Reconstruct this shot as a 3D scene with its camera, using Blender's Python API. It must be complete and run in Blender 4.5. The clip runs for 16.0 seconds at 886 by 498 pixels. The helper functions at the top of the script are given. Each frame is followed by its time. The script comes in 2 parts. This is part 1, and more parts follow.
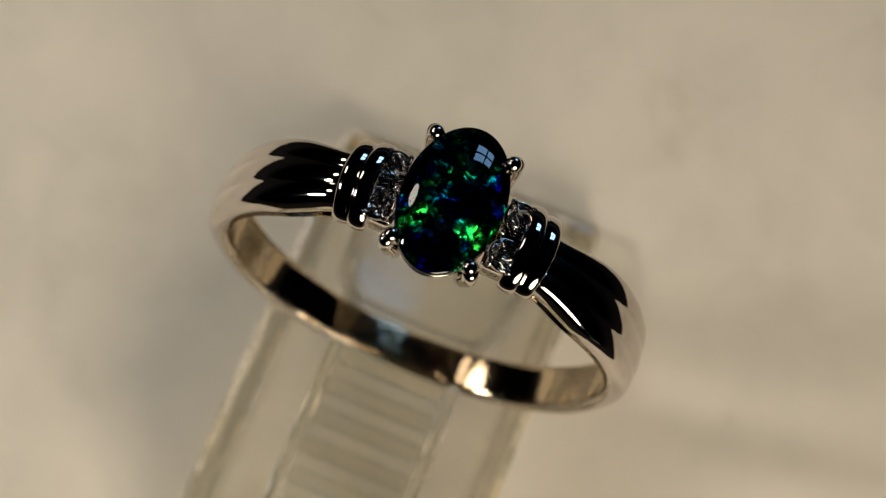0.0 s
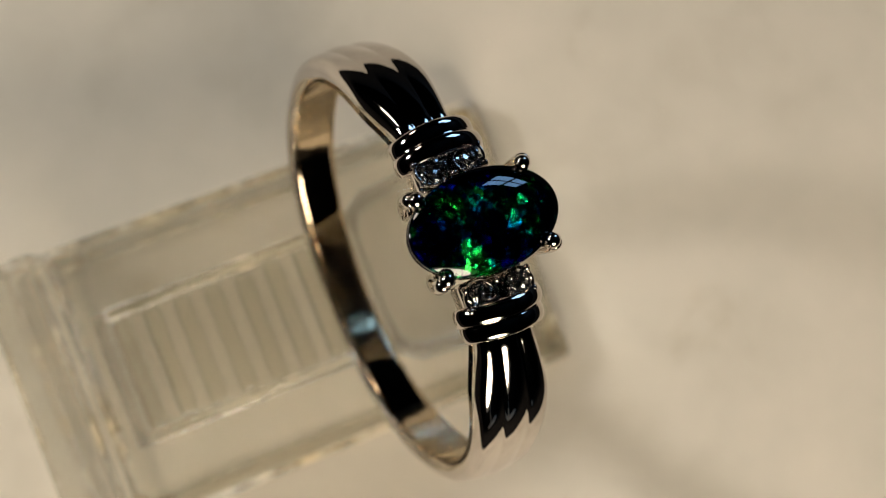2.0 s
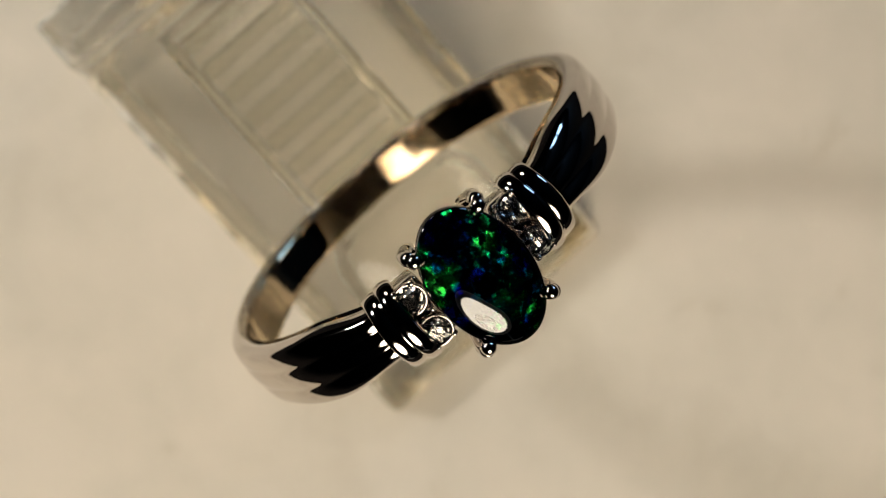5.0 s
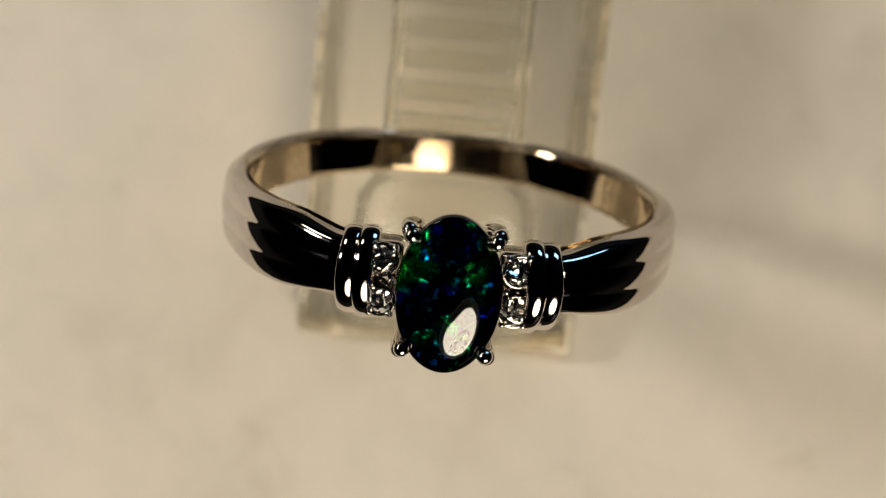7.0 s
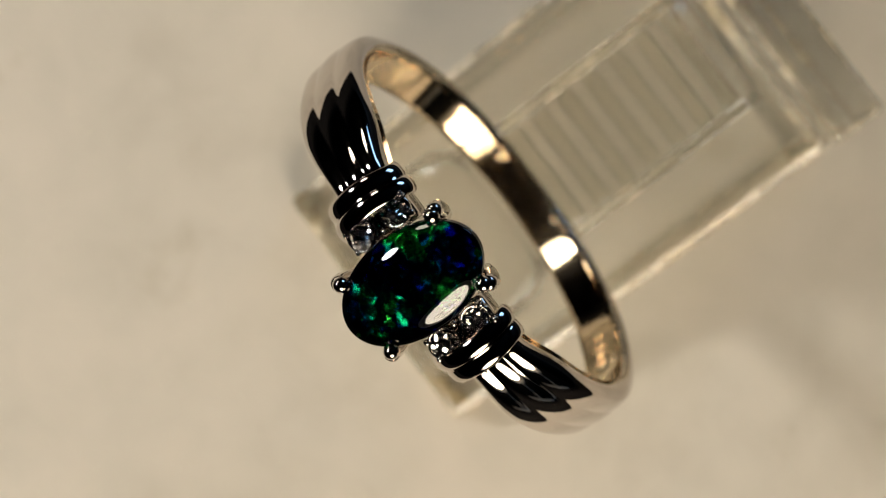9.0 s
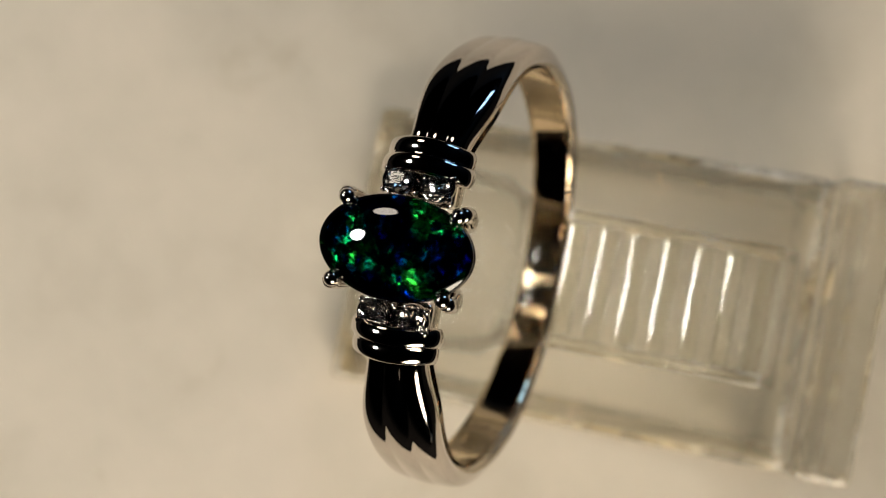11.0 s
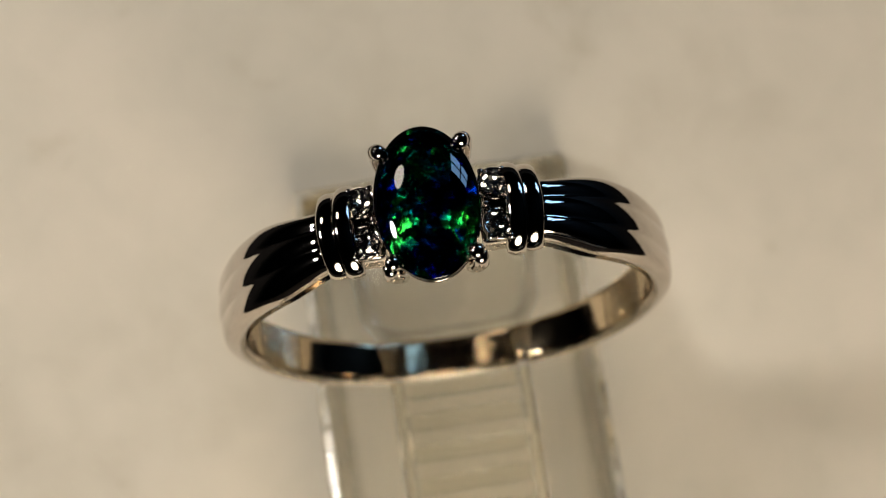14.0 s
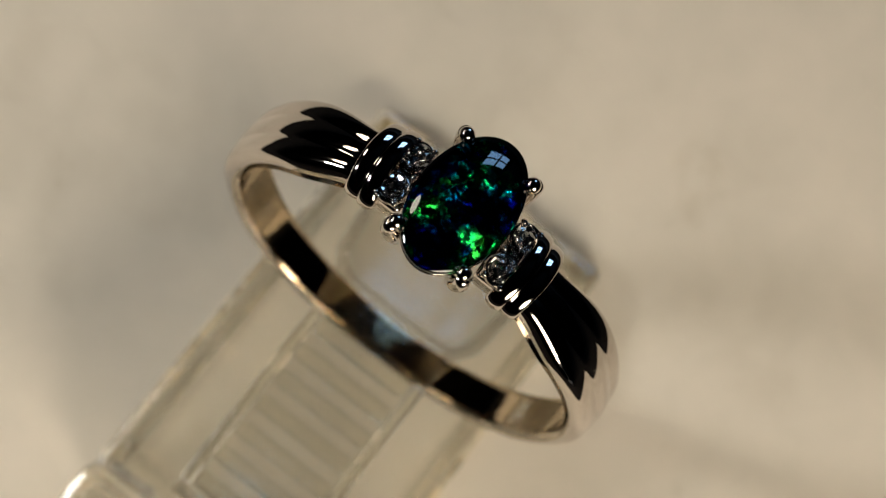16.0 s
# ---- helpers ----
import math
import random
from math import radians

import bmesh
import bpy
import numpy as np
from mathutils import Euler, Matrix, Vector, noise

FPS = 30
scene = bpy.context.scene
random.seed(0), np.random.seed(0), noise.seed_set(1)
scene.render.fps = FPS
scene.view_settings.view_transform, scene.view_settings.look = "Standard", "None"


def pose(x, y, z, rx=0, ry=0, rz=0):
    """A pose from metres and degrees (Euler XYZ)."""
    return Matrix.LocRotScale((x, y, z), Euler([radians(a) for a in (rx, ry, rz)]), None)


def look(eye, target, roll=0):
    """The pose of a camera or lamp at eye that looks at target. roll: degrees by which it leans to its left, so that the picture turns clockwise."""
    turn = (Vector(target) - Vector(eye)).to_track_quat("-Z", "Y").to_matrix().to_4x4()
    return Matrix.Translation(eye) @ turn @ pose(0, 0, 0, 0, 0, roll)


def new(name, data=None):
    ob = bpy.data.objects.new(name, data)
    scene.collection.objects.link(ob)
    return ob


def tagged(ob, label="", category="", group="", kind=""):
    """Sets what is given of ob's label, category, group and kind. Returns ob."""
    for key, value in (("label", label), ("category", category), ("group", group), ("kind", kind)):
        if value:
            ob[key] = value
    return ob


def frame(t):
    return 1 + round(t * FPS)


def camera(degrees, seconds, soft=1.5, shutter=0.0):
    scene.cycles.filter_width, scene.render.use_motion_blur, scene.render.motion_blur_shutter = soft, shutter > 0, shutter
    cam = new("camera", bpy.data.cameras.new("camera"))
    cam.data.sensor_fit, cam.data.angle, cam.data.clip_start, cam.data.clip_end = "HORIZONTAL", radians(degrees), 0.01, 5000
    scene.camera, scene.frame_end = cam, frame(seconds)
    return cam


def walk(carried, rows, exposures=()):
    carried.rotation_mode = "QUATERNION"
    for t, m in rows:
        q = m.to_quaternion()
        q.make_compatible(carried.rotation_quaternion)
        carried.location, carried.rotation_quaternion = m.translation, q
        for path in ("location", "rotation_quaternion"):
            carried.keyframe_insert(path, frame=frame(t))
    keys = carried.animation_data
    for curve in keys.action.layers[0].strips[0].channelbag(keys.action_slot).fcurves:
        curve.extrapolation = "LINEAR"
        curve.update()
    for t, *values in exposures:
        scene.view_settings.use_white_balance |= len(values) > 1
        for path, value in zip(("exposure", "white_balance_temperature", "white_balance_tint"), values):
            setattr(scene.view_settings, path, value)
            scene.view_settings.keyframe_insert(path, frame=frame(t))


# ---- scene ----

MM = 0.001
HEIGHT = 94.5                       # camera over the turntable's cover, mm
LENS = 28.0

cam = camera(LENS, 16.0, soft=1.1)
cam.data.dof.use_dof = True
cam.data.dof.focus_distance = 68.5 * MM
cam.data.dof.aperture_fstop = 52.0
EYE = pose(-0.00033, -0.00138, HEIGHT * MM, 1.121, -0.258, 0)
walk(cam, [(0.0, EYE), (16.0, EYE)], exposures=[(0.0, -0.16), (1.0, -0.02), (4.0, 0.03), (7.0, 0.01), (9.0, 0.0), (12.0, 0.0), (14.5, -0.02), (16.0, -0.05)])

# ---- light ----
world = bpy.data.worlds.new("dark_room")
scene.world = world
world.use_nodes = True
world.node_tree.nodes["Background"].inputs["Color"].default_value = (0.5, 0.47, 0.45, 1)
world.node_tree.nodes["Background"].inputs["Strength"].default_value = 0.005
scene.view_settings.exposure = 0.0


def lamp(name, at, size, watts, colour, shape="DISK", size_y=0.0):
    data = bpy.data.lights.new(name, "AREA")
    data.shape, data.size, data.energy, data.color = shape, size, watts, colour
    if size_y:
        data.size_y = size_y
    ob = new(name, data)
    ob.matrix_world = look(at, (0, 0, 0.015))
    return ob


DESK_LAMP = (0.042, -0.160, 0.114)
lamp("desk_lamp_light", DESK_LAMP, 0.108, 0.390, (1.0, 0.875, 0.695))
lamp("side_lamp_light", (-0.166, 0.046, 0.136), 0.036, 0.215, (0.98, 0.95, 0.89))
lamp("back_lamp_light", (-0.155, 0.205, 0.165), 0.066, 0.090, (1.0, 0.88, 0.74))
WINDOW = (1.28, 1.885, 0.78)
lamp("window_light", WINDOW, 0.98, 11.0, (0.30, 0.58, 1.0), "RECTANGLE", 0.66).matrix_world = pose(*WINDOW, 90, 0, 180)


# ---- materials ----
def material(name):
    m = bpy.data.materials.new(name)
    m.use_nodes = True
    nt = m.node_tree
    bsdf = nt.nodes["Principled BSDF"]
    return m, nt, bsdf


def node(nt, kind, **values):
    n = nt.nodes.new(kind)
    for key, value in values.items():
        n.inputs[key.replace("_", " ")].default_value = value
    return n


def ramp(nt, fac, *stops):
    r = nt.nodes.new("ShaderNodeValToRGB")
    while len(r.color_ramp.elements) < len(stops):
        r.color_ramp.elements.new(0.5)
    for e, (p, c) in zip(r.color_ramp.elements, stops):
        e.position, e.color = p, c if len(c) == 4 else (*c, 1)
    nt.links.new(fac, r.inputs["Fac"])
    return r.outputs["Color"]


def bump(nt, bsdf, height, strength, distance):
    b = node(nt, "ShaderNodeBump", Strength=strength, Distance=distance)
    nt.links.new(height, b.inputs["Height"])
    nt.links.new(b.outputs["Normal"], bsdf.inputs["Normal"])


def object_coords(nt):
    return nt.nodes.new("ShaderNodeTexCoord").outputs["Object"]


def noise_tex(nt, co, scale, detail=4.0, rough=0.55, dist=0.0):
    n = node(nt, "ShaderNodeTexNoise", Scale=scale, Detail=detail, Roughness=rough, Distortion=dist)
    nt.links.new(co, n.inputs["Vector"])
    return n.outputs["Fac"]


def mat_paper():
    m, nt, b = material("beige_paper")
    co = object_coords(nt)
    big = noise_tex(nt, co, 55, 3)
    mid = noise_tex(nt, co, 260, 5, 0.6, 0.4)
    mixn = nt.nodes.new("ShaderNodeMath")
    mixn.operation = "MULTIPLY_ADD"
    nt.links.new(mid, mixn.inputs[0])
    mixn.inputs[1].default_value = 0.5
    nt.links.new(big, mixn.inputs[2])
    col = ramp(nt, mixn.outputs[0], (0.50, (0.568, 0.515, 0.418)), (0.72, (0.652, 0.597, 0.495)), (0.92, (0.705, 0.637, 0.53)))
    stain = ramp(nt, noise_tex(nt, co, 130, 5, 0.62, 0.3), (0.27, (0.86, 0.84, 0.79)), (0.38, (1, 1, 1)))
    both = nt.nodes.new("ShaderNodeMix")
    both.data_type, both.blend_type = "RGBA", "MULTIPLY"
    both.inputs["Factor"].default_value = 1.0
    nt.links.new(col, both.inputs["A"])
    nt.links.new(stain, both.inputs["B"])
    nt.links.new(both.outputs["Result"], b.inputs["Base Color"])
    b.inputs["Roughness"].default_value = 0.6
    b.inputs["Specular IOR Level"].default_value = 0.25
    bump(nt, b, noise_tex(nt, co, 900, 5, 0.6), 0.25, 0.00012)
    return m


def mat_metal(name, low, high, dents=0.05, rough=0.0):
    m, nt, b = material(name)
    co = object_coords(nt)
    b.inputs["Metallic"].default_value = 1.0
    col = ramp(nt, noise_tex(nt, co, 700, 3), (0.3, low), (0.7, high))
    nt.links.new(col, b.inputs["Base Color"])
    r = nt.nodes.new("ShaderNodeMapRange")
    nt.links.new(noise_tex(nt, co, 1500, 4), r.inputs["Value"])
    r.inputs["To Min"].default_value, r.inputs["To Max"].default_value = 0.02 + rough, 0.07 + 1.5 * rough
    nt.links.new(r.outputs["Result"], b.inputs["Roughness"])
    bump(nt, b, noise_tex(nt, co, 1700, 4), dents, 0.00003)
    return m


def mat_acrylic(name, share, worn=0.0):
    """Clear acrylic; share: how much light goes straight through; worn: how much of it is sawn and scuffed white, with
    edge glints painted in.
    """
    m = bpy.data.materials.new(name)
    m.use_nodes = True
    nt = m.node_tree
    nt.nodes.clear()
    co = object_coords(nt)
    out = nt.nodes.new("ShaderNodeOutputMaterial")
    glass = node(nt, "ShaderNodeBsdfGlass", IOR=1.49, Color=(0.985, 0.98, 0.95, 1))
    haze = nt.nodes.new("ShaderNodeMapRange")
    nt.links.new(noise_tex(nt, co, 350, 4), haze.inputs["Value"])
    haze.inputs["To Min"].default_value, haze.inputs["To Max"].default_value = 0.0, 0.03
    nt.links.new(haze.outputs["Result"], glass.inputs["Roughness"])
    clear = node(nt, "ShaderNodeBsdfTransparent", Color=(0.985, 0.98, 0.97, 1))
    mix = node(nt, "ShaderNodeMixShader", Fac=share)
    nt.links.new(glass.outputs[0], mix.inputs[1])
    nt.links.new(clear.outputs[0], mix.inputs[2])
    last = mix.outputs[0]
    if worn:
        scuff_glint = nt.nodes.new("ShaderNodeBsdfPrincipled")
        # pale and ochre tints colour the scuffing and also stand in for edge glints
        tint = ramp(nt, noise_tex(nt, co, 160, 3), (0.35, (0.80, 0.78, 0.72)), (0.60, (0.78, 0.64, 0.40)))
        nt.links.new(tint, scuff_glint.inputs["Base Color"])
        scuff_glint.inputs["Roughness"].default_value = 0.25
        scuff_glint.inputs["Transmission Weight"].default_value = 0.2
        amount = ramp(nt, noise_tex(nt, co, 420, 5, 0.7), (0.40, (0.08, 0.08, 0.08)), (0.62, (worn, worn, worn)))
        both = nt.nodes.new("ShaderNodeMixShader")
        nt.links.new(amount, both.inputs["Fac"])
        nt.links.new(last, both.inputs[1])
        nt.links.new(scuff_glint.outputs[0], both.inputs[2])
        last = both.outputs[0]
    nt.links.new(last, out.inputs["Surface"])
    return m


def mat_diamond():
    """Clear stone; mirror cells, each leaning its own way, imitate the inner facets' sparkle."""
    m, nt, b = material("diamond")
    co = object_coords(nt)
    cells = node(nt, "ShaderNodeTexVoronoi", Scale=6200.0, Randomness=1.0)
    nt.links.new(co, cells.inputs["Vector"])
    lean = nt.nodes.new("ShaderNodeVectorMath")
    lean.operation = "MULTIPLY_ADD"
    nt.links.new(cells.outputs["Color"], lean.inputs[0])
    lean.inputs[1].default_value, lean.inputs[2].default_value = (3.0, 3.0, 1.0), (-1.5, -1.5, -0.2)
    facet = nt.nodes.new("ShaderNodeVectorMath")
    facet.operation = "ADD"
    geo = nt.nodes.new("ShaderNodeNewGeometry")
    nt.links.new(geo.outputs["Normal"], facet.inputs[0])
    nt.links.new(lean.outputs[0], facet.inputs[1])
    unit = nt.nodes.new("ShaderNodeVectorMath")
    unit.operation = "NORMALIZE"
    nt.links.new(facet.outputs[0], unit.inputs[0])
    nt.links.new(unit.outputs[0], b.inputs["Normal"])
    tone = ramp(nt, noise_tex(nt, co, 2600, 2), (0.35, (0.75, 0.73, 0.70)), (0.65, (0.95, 0.94, 0.93)))
    nt.links.new(tone, b.inputs["Base Color"])
    b.inputs["Metallic"].default_value = 1.0
    b.inputs["Roughness"].default_value = 0.10
    glass = node(nt, "ShaderNodeBsdfGlass", Roughness=0.0, IOR=2.2, Color=(0.97, 0.96, 0.95, 1))
    mix = node(nt, "ShaderNodeMixShader", Fac=0.68)
    nt.links.new(glass.outputs[0], mix.inputs[1])
    nt.links.new(b.outputs[0], mix.inputs[2])
    nt.links.new(mix.outputs[0], nt.nodes["Material Output"].inputs["Surface"])
    return m


def mat_opal():
    m, nt, b = material("black_opal")
    co = object_coords(nt)

    def vec(op, a, second, third=None):
        n = nt.nodes.new("ShaderNodeVectorMath")
        n.operation = op
        for k, value in enumerate((a, second, third)):
            if isinstance(value, tuple):
                n.inputs[k].default_value = value
            elif value is not None:
                nt.links.new(value, n.inputs[k])
        return n.outputs[0]

    def times(a, second):
        n = nt.nodes.new("ShaderNodeMix")
        n.data_type, n.blend_type = "RGBA", "MULTIPLY"
        n.inputs["Factor"].default_value = 1.0
        nt.links.new(a, n.inputs["A"])
        nt.links.new(second, n.inputs["B"])
        return n.outputs["Result"]

    warp = node(nt, "ShaderNodeTexNoise", Scale=2600.0, Detail=4.0, Roughness=0.7)
    nt.links.new(co, warp.inputs["Vector"])
    bent = vec("MULTIPLY_ADD", warp.outputs["Color"], (0.0006, 0.0006, 0.0006), co)
    cells = node(nt, "ShaderNodeTexVoronoi", Scale=2500.0, Randomness=1.0)
    nt.links.new(bent, cells.inputs["Vector"])
    # each domain of the opal is a facet of its own, leaning its own way
    drift = node(nt, "ShaderNodeTexNoise", Scale=1150.0, Detail=2.5, Roughness=0.6, Distortion=0.6)
    nt.links.new(co, drift.inputs["Vector"])
    lean = vec("ADD", vec("MULTIPLY_ADD", drift.outputs["Color"], (2.4, 2.4, 1.0), (-1.2, -1.2, -0.5)), vec("MULTIPLY_ADD", cells.outputs["Color"], (1.9, 1.9, 0.6), (-0.95, -0.95, -0.3)))
    geo = nt.nodes.new("ShaderNodeNewGeometry")
    facet = vec("NORMALIZE", vec("ADD", geo.outputs["Normal"], lean), None)
    nt.links.new(facet, b.inputs["Normal"])
    sep = nt.nodes.new("ShaderNodeSeparateColor")
    nt.links.new(cells.outputs["Color"], sep.inputs[0])
    tone = nt.nodes.new("ShaderNodeMath")
    tone.operation = "MULTIPLY_ADD"
    nt.links.new(noise_tex(nt, co, 480, 2), tone.inputs[0])
    tone.inputs[1].default_value = 1.6
    shift = nt.nodes.new("ShaderNodeMath")
    shift.operation = "MULTIPLY_ADD"
    nt.links.new(sep.outputs[2], shift.inputs[0])
    shift.inputs[1].default_value, shift.inputs[2].default_value = 0.35, -0.52
    nt.links.new(shift.outputs[0], tone.inputs[2])
    hue = ramp(nt, tone.outputs[0], (0.0, (0.0, 0.01, 0.30)), (0.32, (0.0, 0.03, 0.42)), (0.44, (0.0, 0.20, 0.20)), (0.62, (0.004, 0.42, 0.07)), (1.0, (0.05, 0.60, 0.03)))
    patch = ramp(nt, noise_tex(nt, co, 500, 4, 0.62), (0.53, (0.003, 0.006, 0.05)), (0.73, (0.9, 0.9, 0.9)))
    flake = ramp(nt, noise_tex(nt, co, 4200, 3, 0.65, 0.3), (0.34, (0.12, 0.12, 0.16)), (0.56, (1, 1, 1)))
    nt.links.new(times(times(hue, patch), flake), b.inputs["Base Color"])
    b.inputs["Metallic"].default_value = 1.0
    b.inputs["Roughness"].default_value = 0.26
    b.inputs["Specular Tint"].default_value = (0.02, 0.06, 0.08, 1)
    b.inputs["Coat Weight"].default_value = 1.0
    b.inputs["Coat Roughness"].default_value = 0.01
    b.inputs["Coat IOR"].default_value = 1.6
    return m


def mat_dark():
    m, nt, b = material("dark_matt_surface")
    # near black in its colour, so that the metal mirrors an unlit surrounding
    col = ramp(nt, noise_tex(nt, object_coords(nt), 3, 4), (0.3, (0.005, 0.005, 0.005)), (0.7, (0.009, 0.008, 0.008)))
    nt.links.new(col, b.inputs["Base Color"])
    b.inputs["Roughness"].default_value = 0.95
    b.inputs["Specular IOR Level"].default_value = 0.05
    return m


PAPER, DIAMOND, OPAL, DARK = mat_paper(), mat_diamond(), mat_opal(), mat_dark()
GOLD = mat_metal("white_gold", (0.56, 0.505, 0.46), (0.63, 0.57, 0.52))
LINING = mat_metal("pale_yellow_gold", (0.58, 0.455, 0.30), (0.66, 0.52, 0.35), 0.28, 0.02)
ACRYLIC_TONGUE = mat_acrylic("polished_acrylic", 0.6)
ACRYLIC, ACRYLIC_WALL, ACRYLIC_EDGE = mat_acrylic("clear_acrylic", 0.15), mat_acrylic("thin_clear_acrylic", 0.42), mat_acrylic("worn_glinting_acrylic_edge", 0.3, 0.95)


# ---- mesh helpers ----
def part(name, bm, mat, parent=None, label="", smooth=True, m=None):
    me = bpy.data.meshes.new(name)
    bmesh.ops.recalc_face_normals(bm, faces=bm.faces)
    for f in bm.faces:
        f.smooth = smooth
    bm.to_mesh(me)
    bm.free()
    me.materials.append(mat)
    ob = new(name, me)
    ob.parent = parent
    if m is not None:
        ob.matrix_basis = m
    if label:
        ob["label"] = label
    return ob


def loft(bm, loops, closed=False, caps=True):
    """Skin a row of equal closed loops of points."""
    rings = [[bm.verts.new(p) for p in loop] for loop in loops]
    n = len(rings[0])
    pairs = list(zip(rings, rings[1:])) + ([(rings[-1], rings[0])] if closed else [])
    for a, b in pairs:
        for i in range(n):
            bm.faces.new((a[i], a[(i + 1) % n], b[(i + 1) % n], b[i]))
    if caps and not closed:
        bm.faces.new(rings[0][::-1])
        bm.faces.new(rings[-1])


def tube(bm, path, radius, sides=12, taper=None):
    """A round bar along a path of points, with rounded ends."""
    pts = [Vector(p) for p in path]
    loops = []
    for i, p in enumerate(pts):
        d = (pts[min(i + 1, len(pts) - 1)] - pts[max(i - 1, 0)]).normalized()
        u = d.orthogonal().normalized() if i == 0 else (u - d * u.dot(d)).normalized()
        v = d.cross(u)
        r = radius * (taper(i / (len(pts) - 1)) if taper else 1.0)
        loops.append([p + (u * math.cos(k) + v * math.sin(k)) * r for k in (2 * math.pi * j / sides for j in range(sides))])
    loft(bm, loops)


def block(bm, x0, x1, y0, y1, z0, z1, bevel=0.0, worn=False):
    vs = [bm.verts.new((x, y, z)) for z in (z0, z1) for x, y in ((x0, y0), (x1, y0), (x1, y1), (x0, y1))]
    fs = [(0, 3, 2, 1), (4, 5, 6, 7), (0, 1, 5, 4), (1, 2, 6, 5), (2, 3, 7, 6), (3, 0, 4, 7)]
    faces = [bm.faces.new([vs[i] for i in f]) for f in fs]
    if bevel:
        edges = {e for f in faces for e in f.edges}
        bmesh.ops.bevel(bm, geom=list(edges), offset=bevel, segments=2, affect="EDGES", profile=0.5, material=1 if worn else -1)


def steps(x, *pts):
    """Smooth interpolation through (position, value) pairs."""
    if x <= pts[0][0]:
        return pts[0][1]
    for (a, va), (b, vb) in zip(pts, pts[1:]):
        if x <= b:
            k = (x - a) / (b - a)
            k = k * k * (3 - 2 * k)
            return va + (vb - va) * k
    return pts[-1][1]


# ---- room, table and turntable ----
def room():
    # unseen walls, ceiling and floor, added to keep the ring's reflections black
    for name, b in (("wall_north", (-2, 2, 1.9, 2.0, -0.75, 1.8)), ("wall_south", (-2, 2, -2.0, -1.9, -0.75, 1.8)),
                    ("wall_east", (1.9, 2.0, -1.9, 1.9, -0.75, 1.8)), ("wall_west", (-2.0, -1.9, -1.9, 1.9, -0.75, 1.8)),
                    ("ceiling", (-2, 2, -2, 2, 1.803, 1.9)), ("floor", (-2, 2, -2, 2, -0.85, -0.753))):
        bm = bmesh.new()
        block(bm, *b)
        tagged(part(name, bm, DARK), "unseen dark surface added to close the room and keep reflections black", "wall", kind="structure")


def window():
    """A window with four panes in the north wall; its light is the sky's."""
    base = new("window_1")
    tagged(base, "small four-pane window in the dark wall", "window", kind="structure")
    base.matrix_basis = pose(*WINDOW)
    for name, b in (("window_frame", (-0.55, 0.55, -0.03, 0.013, 0.335, 0.395)), ("window_frame", (-0.55, 0.55, -0.03, 0.013, -0.395, -0.335)),
                    ("window_frame", (-0.55, -0.495, -0.03, 0.013, -0.333, 0.333)), ("window_frame", (0.495, 0.55, -0.03, 0.013, -0.333, 0.333)),
                    ("mullion", (-0.03, 0.03, -0.03, -0.005, -0.333, 0.333)), ("transom", (-0.493, -0.032, -0.03, -0.005, -0.03, 0.03)), ("transom", (0.032, 0.493, -0.03, -0.005, -0.03, 0.03))):
        bm = bmesh.new()
        block(bm, *b, 0.004)
        part(name, bm, DARK, base)


def table():
    base = new("table")
    tagged(base, "plain dark table under the turntable", "table")
    bm = bmesh.new()
    block(bm, -0.60, 0.60, -0.40, 0.40, -0.040, -0.0117, 0.002)
    part("table_top", bm, DARK, base)
    for x in (-0.54, 0.54):
        for y in (-0.34, 0.34):
            bm = bmesh.new()
            block(bm, x - 0.03, x + 0.03, y - 0.03, y + 0.03, -0.752, -0.0402, 0.003)
            part("leg", bm, DARK, base)


def turntable():
    base = new("turntable")
    tagged(base, "round turntable covered with plain beige paper", "turntable")
    bm = bmesh.new()
    prof = [(0.055, -0.0115), (0.0555, -0.002), (0.055, -0.0008), (0.054, -0.0006)]
    loft(bm, [[(r * math.cos(a), r * math.sin(a), z) for a in (2 * math.pi * i / 96 for i in range(96))] for r, z in prof])
    part("platter", bm, PAPER, base)
    bm = bmesh.new()
    n = 72
    span = 0.0538
    rows = []
    for i in range(1, n + 1):
        r = span * (i / n) ** 1.3
        rows.append([bm.verts.new((r * math.cos(a), r * math.sin(a), -0.00004 + 0.00008 * (noise.noise((r * math.cos(a) * 60, r * math.sin(a) * 60, 0.3)) - 0.5)))
                     for a in (2 * math.pi * k / 96 for k in range(96))])
    c = bm.verts.new((0, 0, -0.00004))
    for k in range(96):
        bm.faces.new((c, rows[0][k], rows[0][(k + 1) % 96]))
    for a, b in zip(rows, rows[1:]):
        for k in range(96):
            bm.faces.new((a[k], b[k], b[(k + 1) % 96], a[(k + 1) % 96]))
    part("cover", bm, PAPER, base, "beige paper with faint mottling")
    return base


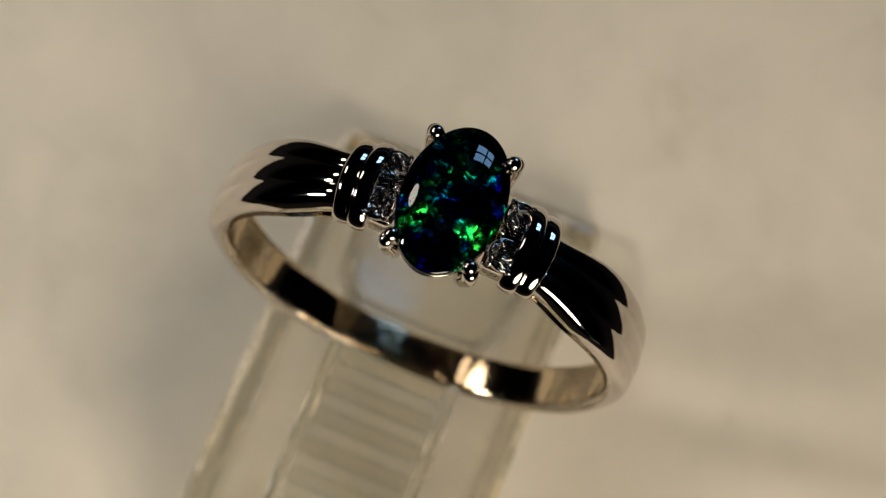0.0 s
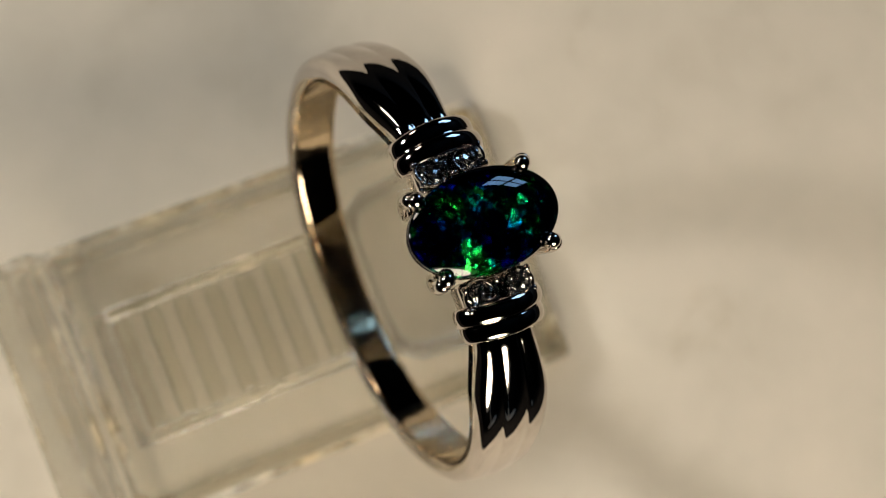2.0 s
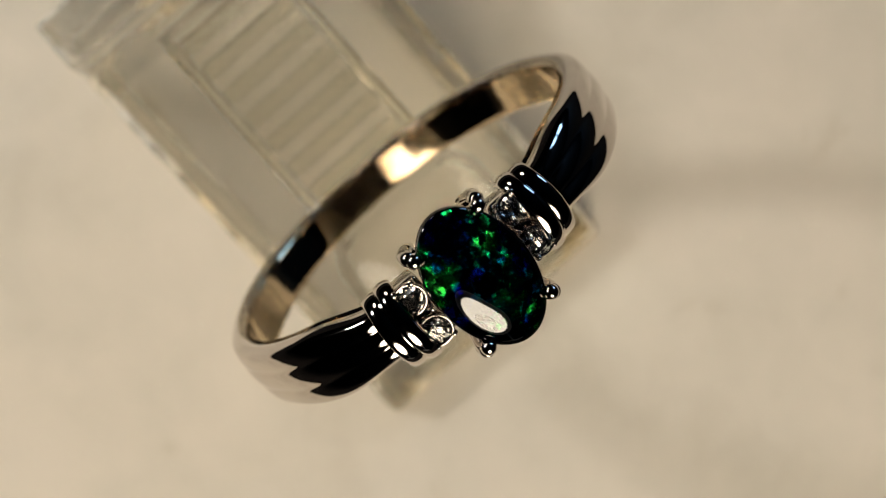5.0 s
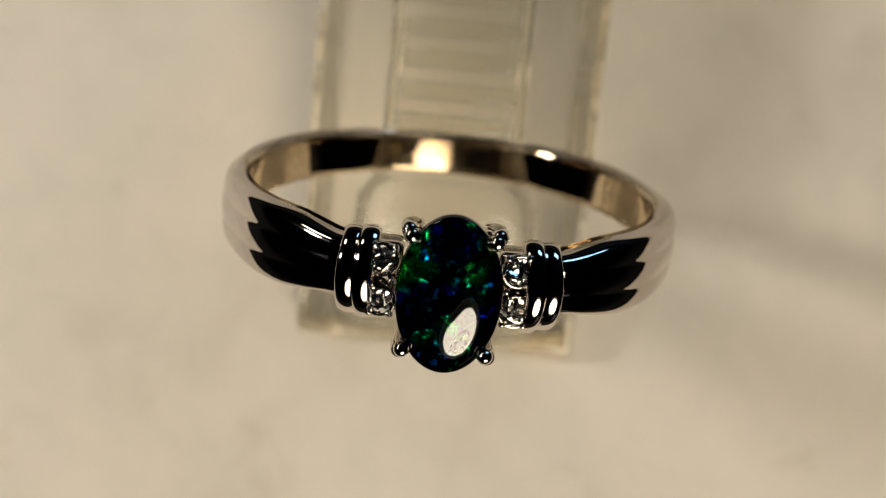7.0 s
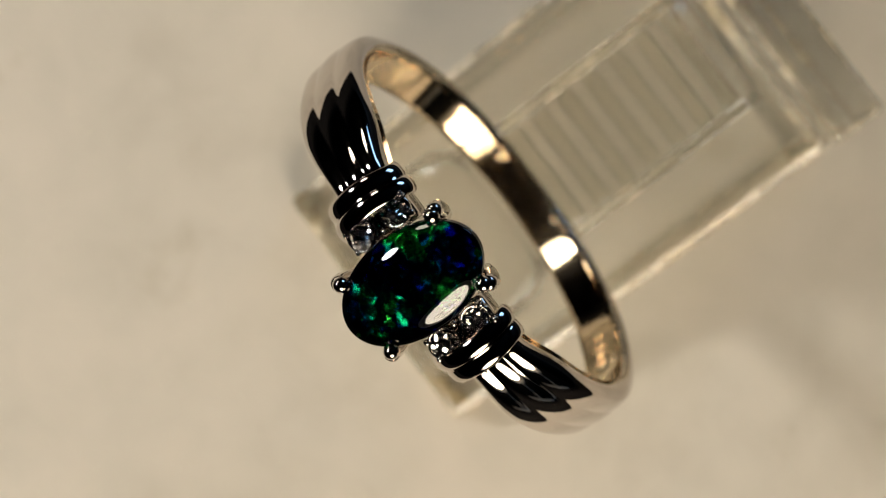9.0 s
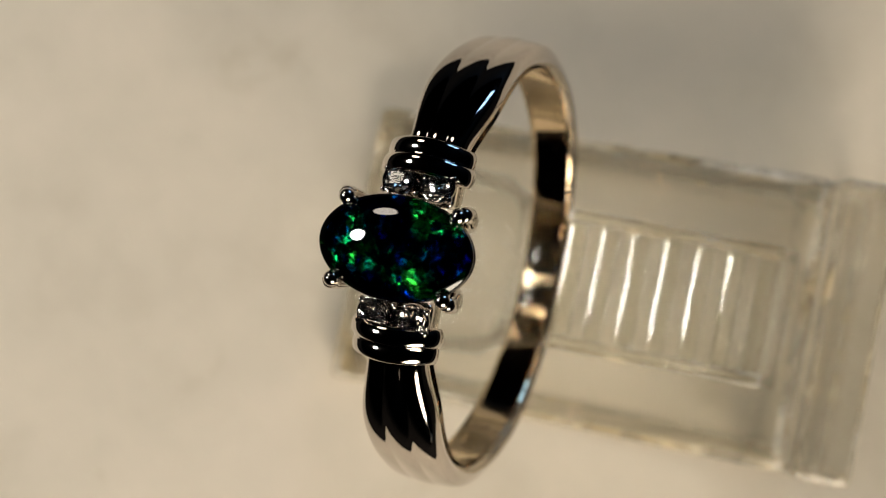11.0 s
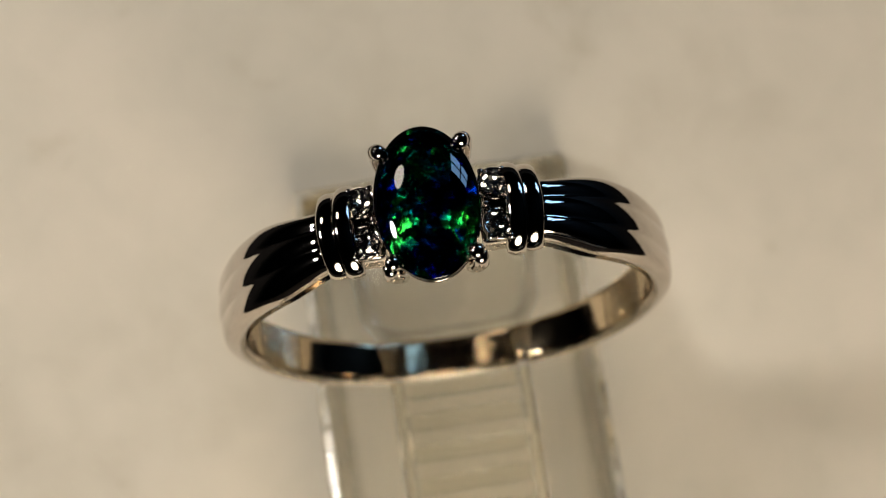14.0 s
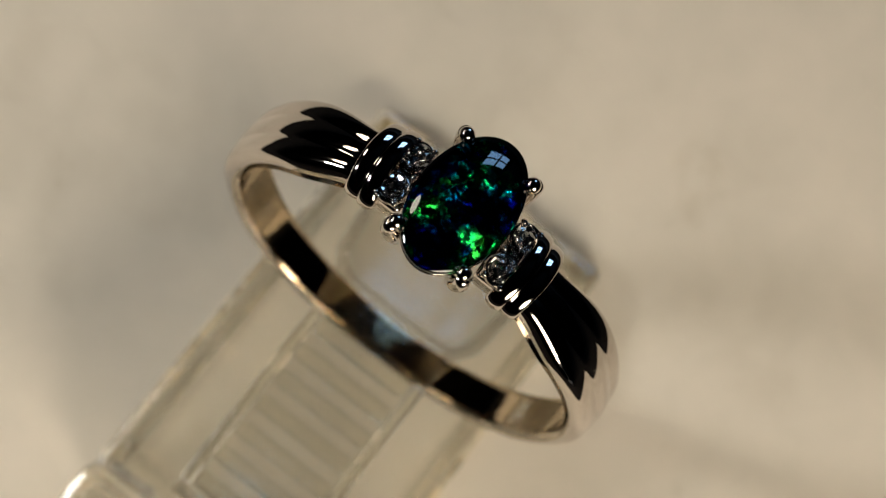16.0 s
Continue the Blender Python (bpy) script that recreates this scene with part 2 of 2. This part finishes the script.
def desk_lamp():
    base = new("desk_lamp")
    tagged(base, "white desk lamp with a round shade bent over the turntable", "lamp")
    foot = pose(0.12, -0.27, -0.0117)
    base.matrix_basis = foot
    head = foot.inverted() @ look(DESK_LAMP, (0, 0, 0.015))

    def turned(name, prof, m, label="", closed=False):
        bm = bmesh.new()
        loft(bm, [[(r * math.cos(a), r * math.sin(a), z) for a in (2 * math.pi * i / 48 for i in range(48))] for r, z in prof], closed=closed)
        part(name, bm, PAPER, base, label, m=m)

    # foot and arm are unseen, added to hold the head up
    turned("foot", [(0.055, 0.0), (0.056, 0.008), (0.050, 0.012), (0.008, 0.015)], pose(0, 0, 0))
    turned("shade", [(0.020, 0.070), (0.060, 0.030), (0.068, 0.002), (0.070, 0.002), (0.062, 0.032), (0.021, 0.073)], head, closed=True)
    bm = bmesh.new()
    end = head @ Vector((0, 0, 0.071))
    tube(bm, [(0, 0, 0.014), (0, 0, 0.12), (0.004, -0.006, 0.20), end + Vector((0.03, -0.05, 0.05)), end], 0.006)
    part("arm", bm, PAPER, base)
    # unseen ring added before the light, to shape its reflection on the opal
    bm = bmesh.new()
    loft(bm, [[((0.022 + 0.009 * math.cos(k)) * math.cos(a), -0.016 + (0.022 + 0.009 * math.cos(k)) * math.sin(a), -0.004 + 0.002 * math.sin(k)) for k in (2 * math.pi * j / 10 for j in range(10))]
              for a in (2 * math.pi * i / 36 for i in range(36))], closed=True)
    part("lamp_image_ring", bm, ACRYLIC_TONGUE, base, "unseen ring added before the lamp to grey the middle of its reflection", m=head)


# ---- the clear ring stand (mm; y towards the ring's stone) ----
def ring_stand():
    base = new("ring_stand")
    tagged(base, "clear acrylic ring stand with a ribbed clip tongue", "ring stand")
    S = Matrix.Scale(MM, 4)

    def piece(name, bm, label=""):
        bmesh.ops.transform(bm, matrix=S, verts=bm.verts)
        wall = name in ("deck", "front_wall", "side_wall", "end_wall")
        ob = part(name, bm, {"front_wall": ACRYLIC_EDGE, "tongue": ACRYLIC_TONGUE}.get(name, ACRYLIC_WALL), base, label, smooth=name == "tongue")
        ob.visible_shadow = wall
        ob.data.materials.append(ACRYLIC_EDGE)
        return ob

    w = 7.2

    def slope(y):
        """Height of the sloping deck."""
        return 1.9 + (4.5 - y) / 25.9 * 8.2

    def wedge(x0, x1, y0, y1, low, lift, bevel):
        bm = bmesh.new()
        block(bm, x0, x1, y0, y1, 0.0, 1.0)
        for v in bm.verts:
            top = slope(v.co.y) + lift
            v.co.z = top if v.co.z > 0.5 else low(top)
        bmesh.ops.bevel(bm, geom=bm.edges[:], offset=bevel, segments=2, affect="EDGES", profile=0.5, material=1)
        return bm

    piece("deck", wedge(-w, w, -18.1, 4.5, lambda top: top - 1.5, 0.0, 0.45), "sloping clear deck")
    for sx in (-1, 1):
        piece("side_wall", wedge(*sorted((sx * (w - 1.2), sx * w)), -18.05, 3.4, lambda top: 0.05, -1.55, 0.15))
    piece("front_wall", wedge(-w, w, 3.45, 4.5, lambda top: 0.05, -1.55, 0.1))
    bm = bmesh.new()
    block(bm, -w - 0.1, w + 0.1, -21.1, -18.15, 0.05, 10.3, 0.35, True)
    piece("end_wall", bm, "thick clear end wall")
    # tongue: bent plate, rails, ribs
    bm = bmesh.new()
    pts = [(2.6, 2.9), (3.3, 3.5), (3.5, 4.0), (3.2, 4.5), (2.7, 4.85), (-2.6, 7.95), (-3.2, 8.3), (-3.9, 8.65), (-4.6, 8.9), (-6.0, 9.2), (-10.5, 9.95), (-16.5, 10.95)]
    wide = [4.9, 5.0, 5.0, 5.0, 4.9, 4.4, 4.0, 3.6, 3.4, 3.3, 3.3, 3.3]
    thick = [0.7, 0.9, 1.0, 1.1, 1.2, 1.1, 0.9, 0.7, 0.6, 0.6, 0.6, 0.6]
    loops = []
    for i, (y, z) in enumerate(pts):
        hw = wide[i]
        (ya, za), (yb, zb) = pts[max(i - 1, 0)], pts[min(i + 1, len(pts) - 1)]
        d = Vector((yb - ya, zb - za)).normalized()
        ring = []
        for k in range(28):
            a = 2 * math.pi * k / 28
            u = math.copysign(abs(math.cos(a)) ** 0.55, math.cos(a)) * hw
            v = math.copysign(abs(math.sin(a)) ** 0.8, math.sin(a)) * thick[i]
            ring.append((u, y - d.y * v, z + d.x * v))
        loops.append(ring)
    loft(bm, loops)
    tongue = piece("tongue", bm, "ribbed clear tongue that holds the ring")
    rake = Matrix.Translation((0, -10.5, 10.6)) @ Euler((radians(-8.6), 0, 0)).to_matrix().to_4x4()

    def on_tongue(name, *dims):
        bm = bmesh.new()
        block(bm, *dims, name == "rail")
        bmesh.ops.transform(bm, matrix=S @ rake, verts=bm.verts)
        ob = part(name, bm, ACRYLIC, tongue, smooth=False)
        ob.data.materials.append(ACRYLIC_EDGE)

    for sx in (-1, 1):
        on_tongue("rail", *sorted((sx * 2.7, sx * 3.35)), -5.3, 4.9, 0.0, 0.75, 0.16)
    for i in range(7):
        y = 4.3 - 1.50 * i
        on_tongue("rib", -2.65, 2.65, y - 0.42, y + 0.42, 0.0, 0.75, 0.14)
    return base


# ---- the ring (mm; z from the ring's centre to its stone, y across the band) ----
R_IN = 8.8
STONE_Z = 10.8


def band_loop(deg):
    a = abs(deg)
    hw = steps(a, (24, 1.22), (46, 1.66), (75, 1.55), (110, 1.22), (180, 1.04))
    th = steps(a, (23, 1.06), (27, 1.30), (34, 1.33), (48, 1.35), (70, 1.19), (100, 0.97), (180, 0.92))
    fl = steps(a, (25, 0.12), (34, 0.07), (48, 0.065), (64, 0.09), (92, 0.0))
    crown = steps(a, (26, 0.14), (60, 0.16), (110, 0.30), (180, 0.30))
    side = steps(a, (26, 0.55), (60, 0.45), (120, 0.2), (180, 0.15))
    pts = []
    n = 60
    for i in range(n + 1):
        v = math.sin(math.pi / 2 * (-1 + 2 * i / n))
        lobe = abs(math.cos(1.5 * math.pi * v)) ** 0.8
        r = R_IN + th - crown * v * v - side * abs(v) ** 18 + fl * (lobe - 0.8) * (1 - abs(v) ** 10)
        pts.append((hw * v, r))
    for i in range(9):
        v = 1 - 2 * (i + 0.5) / 9
        pts.append((hw * 0.95 * v, R_IN - steps(a, (30, 0.36), (75, 0.0)) + 0.02 * v * v))
    s, c = math.sin(math.radians(deg)), math.cos(math.radians(deg))
    return [(r * s, y, r * c) for y, r in pts]


def brilliant(r):
    """A round brilliant: table, crown, girdle and pavilion as the hull of their corners."""
    bm = bmesh.new()
    for count, shift, rad, z in ((8, 0.0, 0.55, 0.32), (8, 0.5, 0.80, 0.20), (16, 0.0, 1.0, 0.03), (16, 0.0, 1.0, -0.03), (8, 0.5, 0.24, -0.66), (1, 0.0, 0.0, -0.86)):
        for k in range(count):
            a = 2 * math.pi * (k + shift) / count
            bm.verts.new((r * rad * math.cos(a), r * rad * math.sin(a), r * z))
    bmesh.ops.convex_hull(bm, input=bm.verts[:])
    return bm


def opal_ring():
    base = new("opal_ring")
    tagged(base, "white gold ring set with an oval black opal and four diamonds", "ring")
    S = Matrix.Scale(MM, 4)
    tilt = pose(-0.10 * MM, -1.91 * MM, 16.44 * MM) @ pose(0, 0, 0, -19.7, 0, 0) @ pose(0, 0, 0, 0, -1.41, 0) @ pose(0, 0, 0, 0, 0, -0.61)

    def piece(name, bm, mat=GOLD, parent=base, label="", smooth=True, at=None):
        bmesh.ops.transform(bm, matrix=(S if at is None else S @ at), verts=bm.verts)
        return part(name, bm, mat, parent, label, smooth, tilt if parent is base else None)

    bm = bmesh.new()
    degs = [24 + 312 * i / 200 for i in range(201)]
    loft(bm, [band_loop(d if d <= 180 else d - 360) for d in degs])
    band = piece("band", bm, label="polished band with three-lobed fluted shoulders")
    band.data.materials.append(LINING)
    for f in band.data.polygons:
        f.material_index = int(math.hypot(f.center.x, f.center.z) < (R_IN + 0.04) * MM and abs(f.center.y) < 1.6 * MM)

    for sx in (-1, 1):
        # two rounded saddle humps beside the stones
        for x, wide, top, half in ((3.38, 1.70, 10.20, 0.40), (4.02, 1.60, 10.0, 0.42)):
            bm = bmesh.new()
            path = [(-wide * 0.88, 8.36), (-wide * 0.95, 8.85)]
            for i in range(37):
                a = math.radians(-98 + 196 * i / 36)
                path.append((wide * math.sin(a), top - 1.12 + 1.12 * math.cos(a)))
            path += [(wide * 0.95, 8.85), (wide * 0.88, 8.36)]
            loops = []
            for i, (y, z) in enumerate(path):
                (y0, z0), (y1, z1) = path[max(i - 1, 0)], path[min(i + 1, len(path) - 1)]
                d = math.hypot(y1 - y0, z1 - z0)
                ny, nz = -(z1 - z0) / d, (y1 - y0) / d
                loops.append([(sx * (x - 0.22 * (y / wide) ** 2 + half * math.cos(k)), y + 0.20 * math.sin(k) * ny, z + 0.20 * math.sin(k) * nz) for k in (2 * math.pi * j / 20 for j in range(20))])
            loft(bm, loops)
            piece("collar", bm)
        bm = bmesh.new()
        loops = []
        for i in range(33):
            a = math.radians(-100 + 200 * i / 32)
            y, z = math.sin(a), math.cos(a)
            loops.append([(sx * (x - 0.2 * y * y), w * y, 9.1 + h * z) for x, w, h in ((2.98, 1.72, 1.10), (3.36, 1.76, 1.16), (3.72, 1.72, 1.10), (4.05, 1.65, 0.98), (4.30, 1.54, 0.62), (4.30, 1.0, 0.2), (2.98, 1.0, 0.2))])
        loft(bm, loops)
        piece("shoulder_saddle", bm)
        # seat under the pair of small stones
        bm = bmesh.new()
        block(bm, *sorted((sx * 1.85, sx * 4.3)), -1.42, 1.42, 8.30, 9.62, 0.22)
        piece("shoulder_seat", bm)
        for sy in (-1, 1):
            at = Matrix.Translation((sx * 2.67, sy * 0.83, 9.98)) @ Euler((radians(random.uniform(-7, 7)), radians(sx * 12 + random.uniform(-7, 7)), random.uniform(0, 0.7))).to_matrix().to_4x4()
            piece("diamond", brilliant(0.58), DIAMOND, label="round brilliant-cut diamond", smooth=False, at=at)
            bm = bmesh.new()
            cup = [(0.30, -0.75), (0.52, -0.62), (0.68, -0.30), (0.70, -0.06), (0.66, -0.01), (0.60, -0.03), (0.56, -0.12), (0.08, -0.60)]
            loft(bm, [[(r * math.cos(k), r * math.sin(k), z) for k in (2 * math.pi * q / 24 for q in range(24))] for r, z in cup])
            piece("diamond_cup", bm, at=Matrix.Translation((sx * 2.67, sy * 0.83, 9.98)) @ Euler((0, radians(sx * 12), 0)).to_matrix().to_4x4())
        for dx, dy in ((2.22, 0.0), (3.08, 0.0), (2.20, 1.36), (2.20, -1.36), (3.02, 1.40), (3.02, -1.40)):
            bm = bmesh.new()
            bmesh.ops.create_uvsphere(bm, u_segments=10, v_segments=6, radius=0.16)
            piece("bead", bm, at=Matrix.Translation((sx * dx, dy, 9.98 - 0.16 * (dx - 2.2))))

    # stamped marks inside the band
    for k in range(4):
        bm = bmesh.new()
        block(bm, -0.22, 0.22, -0.3, 0.3, -0.03, 0.03, 0.02)
        deg = radians(-110 - 4.2 * k)
        at = Euler((0, deg, 0)).to_matrix().to_4x4() @ Matrix.Translation((0, 0.05, R_IN))
        piece("stamped_mark", bm, LINING, at=at, smooth=False)

    # basket under the opal
    for z, ka, rad in ((10.34, 0.93, 0.17), (9.3, 0.80, 0.2)):
        bm = bmesh.new()
        loops = []
        for i in range(48):
            a = 2 * math.pi * i / 48
            cx, cy = 2.0 * ka * math.cos(a), 3.1 * ka * math.sin(a)
            loops.append([(cx + rad * math.cos(k) * math.cos(a), cy + rad * math.cos(k) * math.sin(a), z + rad * math.sin(k)) for k in (2 * math.pi * j / 10 for j in range(10))])
        loft(bm, loops, closed=True)
        piece("basket_rim", bm)
    bm = bmesh.new()
    prof = [(0.80, -0.55), (0.95, -0.14), (0.99, -0.04), (1.0, 0.06), (0.997, 0.16), (0.99, 0.24)]
    for i in range(1, 41):
        k = 0.985 * math.cos(math.pi / 2 * i / 40.4)
        prof.append((k, 0.24 + 0.66 * (1 - (k / 0.99) ** 2.5) ** 0.82))
    loft(bm, [[(2.06 * r * math.cos(a), 0.03 + 3.19 * r * math.sin(a), z) for a in (2 * math.pi * i / 96 for i in range(96))] for r, z in prof])
    piece("opal", bm, OPAL, label="oval black opal with green and blue fire", at=Matrix.Translation((0, 0, STONE_Z)))
    for sx in (-1, 1):
        for sy in (-1, 1):
            bm = bmesh.new()
            tube(bm, [(sx * 1.42, sy * 2.02, 8.9), (sx * 1.58, sy * 2.26, 9.6), (sx * 1.72, sy * 2.46, 10.4), (sx * 1.73, sy * 2.46, 10.85), (sx * 1.64, sy * 2.36, 11.1)], 0.34, 14, lambda k: 1.0 - 0.10 * k)
            bmesh.ops.create_uvsphere(bm, u_segments=18, v_segments=12, radius=0.33, matrix=Matrix.Translation((sx * 1.61, sy * 2.31, 11.14)))
            piece("prong", bm, label="ball-tipped claw")
    return base


room()
window()
table()
desk_lamp()
PLATTER, STAND, RING = turntable(), ring_stand(), opal_ring()


def turn(t):
    """Degrees that the turntable has turned, clockwise from above."""
    sway = steps(t, (0, -0.4), (2.5, -0.2), (5, -0.4), (8.5, -0.5), (12, 0.6), (14.5, 0.1), (16, 0.0))
    return sway + 23.42 * t + 0.92 * ((t - 8) ** 2 - 64) / 64 - 2.16 * ((t - 8) ** 3 - 64 * (t - 8)) / 512


def motions():
    rows = [(i * 0.5, pose(0, 0, 0, 0, 0, -23.0 - turn(i * 0.5))) for i in range(33)]
    for thing in (PLATTER, STAND, RING):
        walk(thing, rows)


motions()
